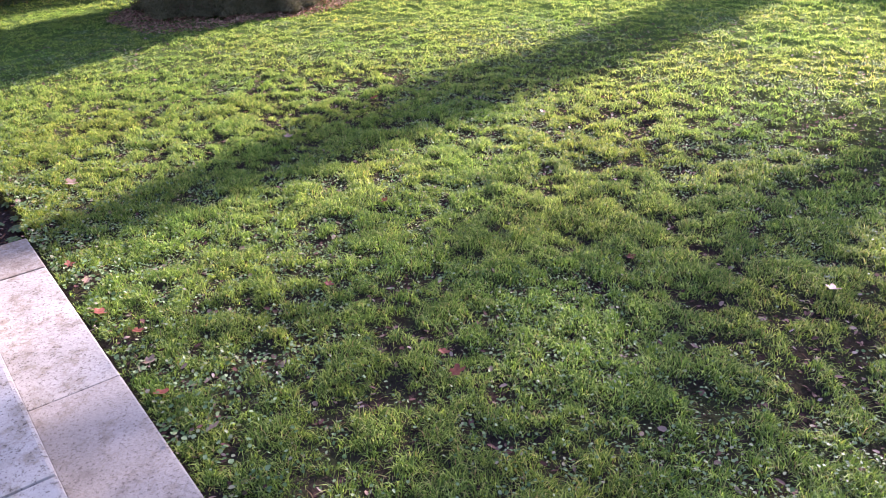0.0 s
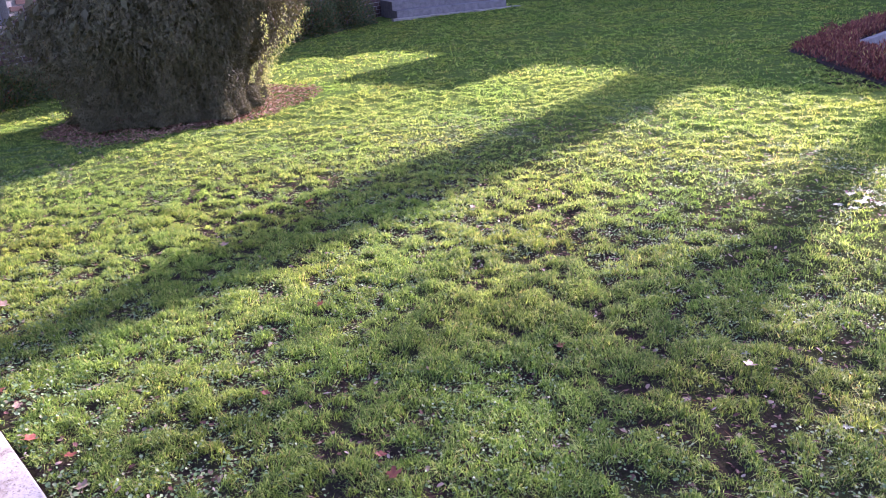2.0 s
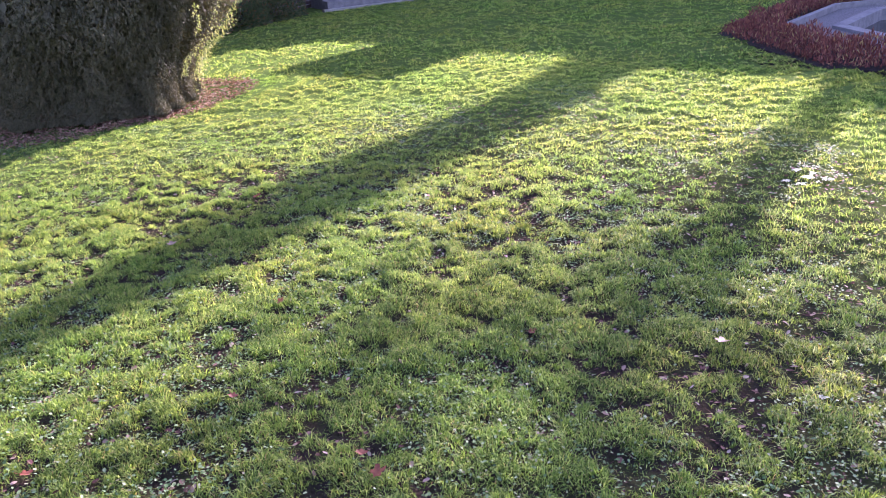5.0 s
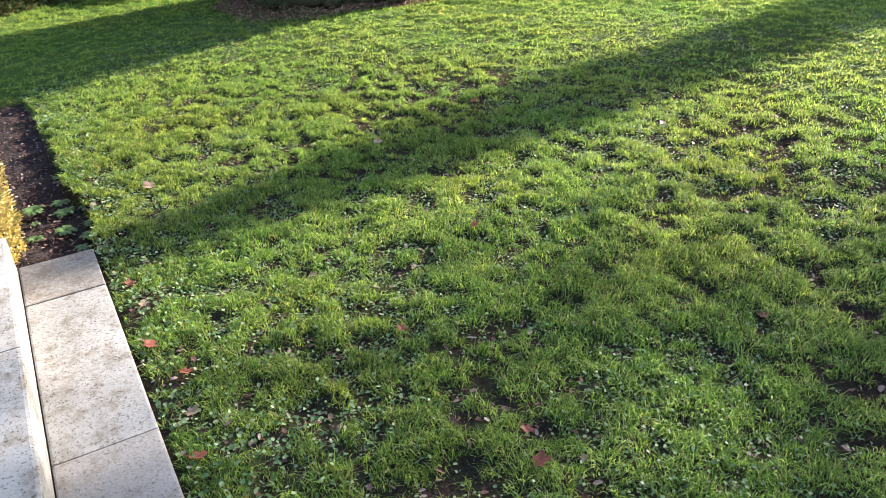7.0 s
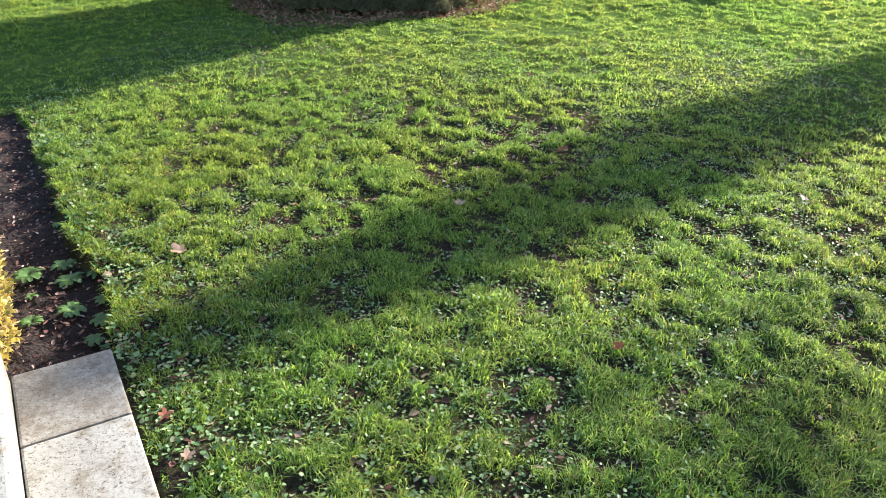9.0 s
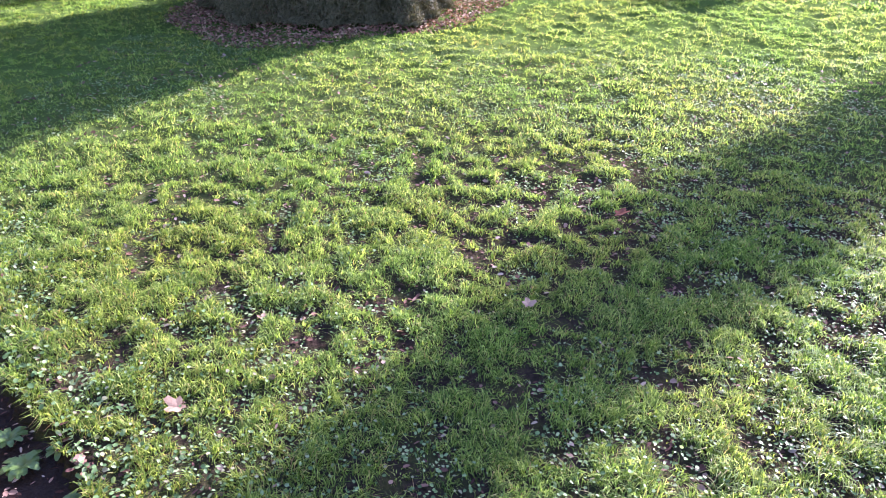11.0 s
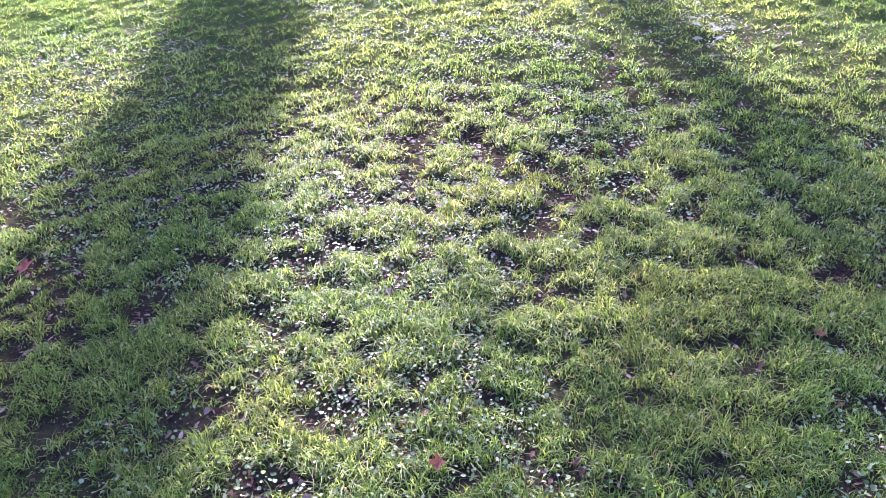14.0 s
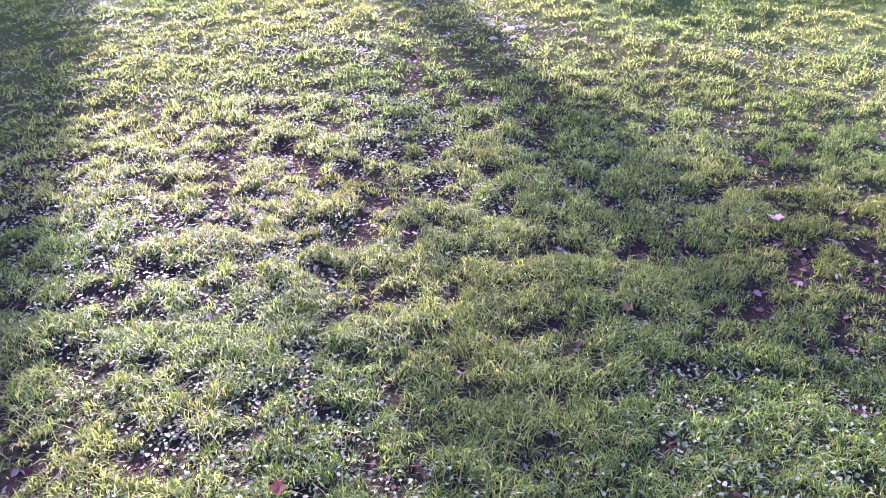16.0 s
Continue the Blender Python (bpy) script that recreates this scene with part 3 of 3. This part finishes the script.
# ---- hedge and weeds by the steps ----
def bush(name, m, size, n, leaf, material, label, category, group="", stems=7, square=3.2):
    b = thing(name, m, label, category, group)
    for k in range(stems):
        g = k * 2.4
        bm = bmesh.new()
        tube(bm, [(0.25 * size[0] * math.cos(g) * 0.4, 0.25 * size[1] * math.sin(g) * 0.4, -0.04, 0.012), (0.3 * size[0] * math.cos(g), 0.3 * size[1] * math.sin(g), size[2] * 0.5, 0.008), (0.42 * size[0] * math.cos(g), 0.42 * size[1] * math.sin(g), size[2] * 0.85, 0.003)], 5)
        part("stem", bm, M["bark"], b)
    d = unit(rng.normal(size=(n, 3)))
    d[:, 2] = np.abs(d[:, 2]) * 1.1 - 0.12
    p = 1 - 0.5 * rng.random(n) ** 1.8
    sup = (np.abs(d) ** square).sum(1, keepdims=True) ** (-1 / square)
    lump = 1 + 0.14 * (lattice(d[:, 0] * 3 + d[:, 2] * 2, d[:, 1] * 3, 2.5, 55) - 0.5)[:, None]
    c = d * sup * p[:, None] * lump * np.array([size[0] / 2, size[1] / 2, size[2]])
    c[:, 2] = np.maximum(c[:, 2], 0.02)
    ax = unit(d + np.array([0, 0, 0.25]) + rng.normal(0, 0.55, (n, 3)))
    leaves("foliage", c, ax, leaf * rng.uniform(0.6, 1.3, n), leaf * 0.6 * rng.uniform(0.7, 1.2, n), material, b)
    return b


bush("golden_hedge", STEP @ pose(-0.72, 0.60, -0.03), (0.84, 1.20, 0.43), 19000, 0.026, M["gold"], "low golden-leaved hedge at the end of the steps", "hedge", "", 9, 7.0)


def rosette(name, px, py, pz, r, n, material, label, lift=0.5, wide=0.34):
    w = thing(name, pose(px, py, pz), label, "weed", "weeds")
    for k in range(n):
        g = k * 2.4 + rng.uniform(-0.3, 0.3)
        ln = r * rng.uniform(0.65, 1.1)
        bm = bmesh.new()
        rows = []
        for j in range(5):
            t = j / 4
            hw = wide * ln * (0.16 + 1.3 * t * (1.05 - t)) * (1 + 0.18 * (j % 2))
            cx, zz_ = ln * t, lift * ln * t * (1.15 - t) + 0.006
            rows.append([bm.verts.new((cx, -hw, zz_ + 0.15 * hw)), bm.verts.new((cx, 0, zz_)), bm.verts.new((cx, hw, zz_ + 0.15 * hw))])
        for lo, hi in zip(rows, rows[1:]):
            bm.faces.new((lo[0], hi[0], hi[1], lo[1]))
            bm.faces.new((lo[1], hi[1], hi[2], lo[2]))
        bmesh.ops.rotate(bm, verts=bm.verts, cent=(0, 0, 0), matrix=Matrix.Rotation(g, 3, 'Z'))
        part("leaf", bm, material, w)
    return w


for px, py, r, n in [(-1.93, 2.86, 0.10, 18), (-1.84, 2.96, 0.08, 13), (-1.74, 2.86, 0.09, 15), (-1.66, 2.93, 0.07, 12), (-1.60, 2.66, 0.09, 15), (-1.52, 2.76, 0.07, 12),
                     (-1.45, 2.62, 0.07, 11), (-1.40, 2.50, 0.06, 10), (-1.70, 2.56, 0.07, 12), (-1.82, 2.72, 0.05, 9), (-1.34, 2.47, 0.04, 8), (-2.10, 3.30, 0.05, 9)]:
    rosette("weed", px, py, -0.04, r * 0.66, int(n * 1.5), M["weed"], "green broad-leaved weed growing in the dark soil", 0.8, 0.36)
a, o = rng.uniform(0.02, 3.0, 2600), rng.uniform(-0.7, 0.0, 2600)
keep = o < soil_edge(a) - 0.01
a, o = a[keep], o[keep]
g = rng.uniform(0, 6.3, len(a))
size = rng.uniform(0.008, 0.03, len(a))
tagged(round_leaves("soil_litter", np.stack([EX - 0.65 * a + 0.76 * o, EY + 0.76 * a + 0.65 * o, -0.045 + rng.uniform(0.0, 0.02, len(a))], -1),
                    unit(np.stack([np.cos(g), np.sin(g), rng.normal(0.1, 0.3, len(a))], -1)), size, size * rng.uniform(0.2, 0.6, len(a)), M["scrap"]),
       "pale dead leaf scraps scattered on the dark soil", "leaf litter", kind="stuff")
for px, py, r, n in [(3.67, 3.59, 0.06, 10), (3.56, 3.64, 0.05, 8), (3.78, 3.56, 0.05, 8), (3.66, 3.70, 0.05, 8), (3.61, 3.54, 0.05, 8), (3.74, 3.65, 0.04, 8), (2.47, 1.41, 0.03, 8), (1.31, 4.08, 0.03, 6), (2.32, 1.95, 0.03, 6)]:
    rosette("weed", px, py, float(lawn_z(np.array(px), np.array(py))) + 0.010, r * 0.75, n, M["silver"], "pale silvery weed rosette lying in the lawn", 0.25)


# ---- fallen leaves ----
def fallen_leaf(px, py, size, material, label):
    size *= 0.78
    bm = bmesh.new()
    mid = bm.verts.new((0, 0, 0.006))
    ring = []
    for k in range(15):
        g = k * 2 * math.pi / 15
        r = size * (0.5 if k % 3 else 0.30) * (1.0 + 0.35 * math.cos(g)) * rng.uniform(0.85, 1.15)
        ring.append(bm.verts.new((r * math.cos(g), r * math.sin(g), 0.006 + 0.22 * abs(r * math.sin(g)) + 0.2 * r * r / size)))
    for k in range(15):
        bm.faces.new((mid, ring[k], ring[(k + 1) % 15]))
    lf = thing("fallen_leaf", pose(px, py, float(lawn_z(np.array(px), np.array(py))) + 0.022, rng.uniform(-22, 22), rng.uniform(-22, 22), rng.uniform(0, 360)), label, "leaf", "fallen leaves")
    part("blade", bm, material, lf)
    bm = bmesh.new()
    tube(bm, [(-0.15 * size, 0, 0.005, 0.0012), (-0.55 * size, 0.04 * size, 0.008, 0.001), (-0.7 * size, 0.06 * size, 0.012, 0.0008)], 4)
    part("stalk", bm, material, lf)


RED_LABEL, TAN_LABEL = "curled red-brown dead leaf lying on the grass", "pale tan dead leaf lying on the grass"
for px, py, size in [(0.85, 1.30, 0.07), (0.79, 1.45, 0.055), (0.14, 4.54, 0.09), (-0.58, 1.69, 0.07), (-0.38, 1.57, 0.06), (-0.14, 1.18, 0.07), (1.57, 2.18, 0.05), (0.3, 1.9, 0.05), (-0.9, 2.1, 0.05), (0.45, 2.7, 0.05)]:
    fallen_leaf(px, py, size, M["red_leaf"], RED_LABEL)
for px, py, size in [(-1.36, 3.08, 0.09), (-0.29, 3.73, 0.07), (2.29, 1.84, 0.075), (-0.25, 1.37, 0.06), (1.31, 4.12, 0.05), (-0.75, 1.95, 0.05), (0.1, 1.0, 0.06)]:
    fallen_leaf(px, py, size, M["tan_leaf"], TAN_LABEL)

# ---- octagonal bed with a basin ----
def ring_mesh(bm, r0, r1, z0, z1, k, inset=0.0):
    """One side of an octagonal ring."""
    g0, g1 = math.radians(154 + 45 * k), math.radians(154 + 45 * (k + 1))
    vs = []
    for z in (z0, z1):
        for g, r in ((g0, r0), (g0, r1), (g1, r1), (g1, r0)):
            vs.append(bm.verts.new((r * math.cos(g), r * math.sin(g), z)))
    for f in ((3, 2, 1, 0), (4, 5, 6, 7), (0, 1, 5, 4), (1, 2, 6, 5), (2, 3, 7, 6), (3, 0, 4, 7)):
        bm.faces.new([vs[i] for i in f])
    return bm


basin = thing("garden_basin", pose(BED[0], BED[1], 0), "octagonal garden basin with grey kerbs and dark water", "basin")
bm = bmesh.new()
for k in range(8):
    ring_mesh(bm, 2.28, 2.80, -0.5, 0.02, k)
part("gravel_path", bm, M["gravel"], basin, "grey gravel path round the water")
for k in range(8):
    bm = bmesh.new()
    ring_mesh(bm, 2.80, 2.90, -0.5, 0.10, k)
    part("kerb", bm, M["grey_stone"], basin)
    bm = bmesh.new()
    ring_mesh(bm, 2.10, 2.28, -0.5, 0.06, k)
    part("rim", bm, M["grey_stone"], basin)
bm = bmesh.new()
bm.faces.new([bm.verts.new((2.15 * math.cos(math.radians(154 + 45 * k)), 2.15 * math.sin(math.radians(154 + 45 * k)), -0.10)) for k in range(8)])
part("water", bm, M["water"], basin, "dark still water")
bm = bmesh.new()
for k in range(8):
    ring_mesh(bm, 2.90, 3.70, -0.5, 0.0, k)
tagged(part("bed_soil", bm, M["soil"]), "dark soil of the octagonal flower bed", "soil", kind="structure").matrix_world = pose(BED[0], BED[1], 0.004)
n = 60000
ang = rng.uniform(0, 2 * math.pi, n)
rad = rng.uniform(2.85, 3.75, n)
x, y = BED[0] + rad * np.cos(ang), BED[1] + rad * np.sin(ang)
o = octagon(x, y)
keep = (o > 0.80) & (o < 0.985)
x, y, o = x[keep], y[keep], o[keep]
n = len(x)
hh = (0.10 + 0.20 * lattice(x, y, 3.5, 61)) * np.clip((0.99 - o) / 0.05, 0.35, 1)
c = np.stack([x, y, rng.random(n) ** 0.7 * hh], -1)
tagged(leaves("bedding_plants", c, unit(np.array([0, 0, 0.9]) + rng.normal(0, 0.45, (n, 3))), rng.uniform(0.04, 0.08, n), rng.uniform(0.010, 0.022, n), M["heather"]),
       "low russet bedding plants round the basin", "bedding plants", kind="stuff")

# ---- house behind the conifer ----
HOUSE = Matrix.Translation((HOUSE_O[0], HOUSE_O[1], 0)) @ Matrix(((HOUSE_D[0], -HOUSE_N[0], 0, 0), (HOUSE_D[1], -HOUSE_N[1], 0, 0), (0, 0, 1, 0), (0, 0, 0, 1)))
house = thing("house", HOUSE, "dark brick house with a cream window behind shrubs", "house")
W0, W1, WZ0, WZ1 = 0.45, 1.30, 1.05, 2.4


def wall_box(x0, x1, z0, z1, y0=0.0, y1=0.35, material="brickwork"):
    bm = bmesh.new()
    box(bm, x0, x1, y0, y1, z0, z1)
    return part("wall", bm, M[material], house)


wall_box(-4, -0.3, -0.2, 4.2)
wall_box(2.6, 14, -0.2, 4.2)
near_wall = wall_box(-0.3, W0, -0.2, 1.9, material="mortar")
wall_box(W1, 2.6, -0.2, 1.9, material="mortar")
low_wall = wall_box(W0, W1, -0.2, WZ0 - 0.062, material="mortar")
wall_box(-0.3, W0, 1.9, 4.2)
wall_box(W1, 2.6, 1.9, 4.2)
wall_box(W0, W1, WZ1, 4.2)
wall_box(-4, -3.65, -0.2, 4.2, 0.35, 7.0)
wall_box(13.65, 14, -0.2, 4.2, 0.35, 7.0)
wall_box(-3.65, 13.65, -0.2, 4.2, 6.65, 7.0)
bm = bmesh.new()
v = [bm.verts.new(p) for p in ((-4.4, -0.5, 4.1), (14.4, -0.5, 4.1), (14.4, 7.5, 4.1), (-4.4, 7.5, 4.1), (-4.4, 3.5, 6.2), (14.4, 3.5, 6.2))]
for f in ((0, 1, 5, 4), (2, 3, 4, 5), (0, 4, 3), (1, 2, 5), (3, 2, 1, 0)):
    bm.faces.new([v[i] for i in f])
part("roof", bm, M["roof"], house)
bm = bmesh.new()
box(bm, W0 - 0.04, W1 + 0.04, -0.03, 0.2, WZ0 - 0.06, WZ0 - 0.022, 0.006)
part("window_sill", bm, M["grey_stone"], house, "thin grey stone window sill")
win = part("window", box(bmesh.new(), W0, W1, 0.20, 0.26, WZ0 - 0.02, WZ1), M["frame"], house, "grey painted window frame")
part("pane", box(bmesh.new(), W0 + 0.05, W0 + 0.27, 0.17, 0.198, WZ0 + 0.06, WZ1 - 0.08), M["glass"], win, "dark glass pane")
part("shutter", box(bmesh.new(), W0 + 0.30, W0 + 0.69, 0.08, 0.13, WZ0, WZ1, 0.008), M["cream"], win, "cream painted shutter")

# stone entrance plinth at the foot of the house
plinth = thing("entrance_steps", HOUSE @ pose(10.5, -1.03, 0, 0, 0, -42), "grey stone entrance steps at the foot of the house", "steps")
for z0, z1, y0, x1 in ((-0.1, 0.20, 0.0, 2.9), (0.20, 0.40, 0.35, 2.8)):
    for k in range(2):
        bm = bmesh.new()
        box(bm, k * x1 / 2 + 0.003, (k + 1) * x1 / 2 - 0.003, y0, 1.6, z0, z1, 0.012)
        part("block", bm, M["grey_stone"], plinth)
bm = bmesh.new()
box(bm, -0.15, 3.2, -0.22, 0.0, -0.1, 0.035, 0.008)
part("paving_strip", bm, M["stone"], plinth, "pale stone paving strip")

# shrubs along the house
for k in range(9):
    bush("house_shrub", HOUSE @ pose(-2.4 + 1.45 * k, -0.46, 0), (1.62, 0.92, (0.44 if k < 5 else 0.62) + 0.05 * ((k * 5) % 3)), 6500, 0.05, M["shrub"], "low dull green and russet shrub against the house", "shrub", "shrubs along the house", 4)

# ---- unseen, towards the sun: a plain wing and trees added to cast shade ----
FAR = Matrix(((0.755, 0.655, 0, 0), (-0.655, 0.755, 0, 0), (0, 0, 1, 0), (0, 0, 0, 1)))   # x: across the sun, y: towards it
TAN = math.tan(SUN_EL)
wing = thing("unseen_shade_wing", FAR @ pose(0, 24.0, 0), "unseen plain wing added to cast the lawn's far shade", "house")
# block tops stepped so that their shadow ends along the lawn's shade line
for x0, x1, top in ((-15.0, -9.1, 21.5), (-9.1, -8.2, 15.0), (-8.2, -6.8, 14.1), (-6.8, -4.65, 16.6), (-4.65, -3.2, 14.75), (-3.2, -2.4, 15.1), (-2.4, 9.0, 15.6)):
    bm = bmesh.new()
    box(bm, x0, x1, 0, 5, -0.3, top * TAN)
    part("wall", bm, M["mortar"], wing)
bm = bmesh.new()
box(bm, -14.9, 8.9, 5.0, 5.4, 12.0 * TAN, 14.4 * TAN)
part("roof", bm, M["roof"], wing)


def unseen_tree(name, px, py, trunk, crown, n, leaf, label):
    """trunk: height, radius; crown: half width, bottom, top."""
    t = thing(name, FAR @ pose(px, py, 0), label, "tree")
    bm = bmesh.new()
    tube(bm, [(0, 0, -0.2, trunk[1] * 1.15), (0.01, 0, trunk[0] * 0.5, trunk[1]), (0, 0, trunk[0], trunk[1] * 0.75)], 10)
    part("trunk", bm, M["bark"], t)
    if crown:
        w, zb, zt = crown
        d = unit(rng.normal(size=(n, 3)))
        c = d * (rng.random(n) ** 0.35)[:, None] * np.array([w, w, (zt - zb) / 2]) * (1 + 0.10 * np.sin(d[:, :1] * 7 + d[:, 2:] * 9))
        c[:, 2] += (zt + zb) / 2
        if w < 1.0:
            g, q = rng.uniform(0, 2 * math.pi, n), w * np.sqrt(rng.random(n))
            z = zb + (zt - zb) * rng.random(n)
            q = q * np.clip((zt - z) / 1.2, 0, 1) ** 0.5 * (1 + 0.12 * np.sin(3 * z + g))
            c = np.stack([q * np.cos(g), q * np.sin(g), z], -1)
        leaves("crown", c, unit(rng.normal(size=(n, 3))), leaf, leaf * 0.7, M["conifer"], t)
    return t


# added out of view; sizes and places follow the shadows wanted on the lawn
unseen_tree("unseen_column_tree", -2.45, 23.2, (9.0, 0.12), (0.50, 0.3, 9.1), 9000, 0.12, "unseen narrow column tree added to cast the wide shadow band")
unseen_tree("unseen_slim_tree", 0.12, 23.2, (7.6, 0.06), (0.21, 1.0, 8.4), 1500, 0.12, "unseen slim tree added to cast the thin shadow band")
unseen_tree("unseen_leafy_tree", 0.3, 22.4, (8.0, 0.05), (2.0, 7.2, 11.7), 3300, 0.16, "unseen thin-crowned tree added to cast soft dappled shade")
unseen_tree("unseen_broad_tree", 3.1, 23.0, (4.6, 0.2), (2.75, 4.3, 6.9), 20000, 0.24, "unseen broad flat-topped tree added to shade the lawn's right side")

# ---- bricks of the house by the window ----
bm = bmesh.new()
box(bm, -0.101, 0.101, -0.012, 0.0, -0.034, 0.034, 0.003)
brick_mesh = bpy.data.meshes.new("brick")
bm.to_mesh(brick_mesh)
bm.free()
brick_mesh.materials.append(M["brick"])
for row in range(17):
    z = 0.16 + 0.09 * row
    for col in range(13):
        a = -0.16 + 0.227 * col + (0.1135 if row % 2 else 0.0)
        if W0 - 0.10 < a < W1 + 0.10 and z > WZ0 - 0.105:
            continue
        if a > 2.48:
            continue
        b = link_mesh("brick", brick_mesh, low_wall if W0 < a < W1 else near_wall)
        b.location = (a, -0.001 - 0.003 * random.random(), z)
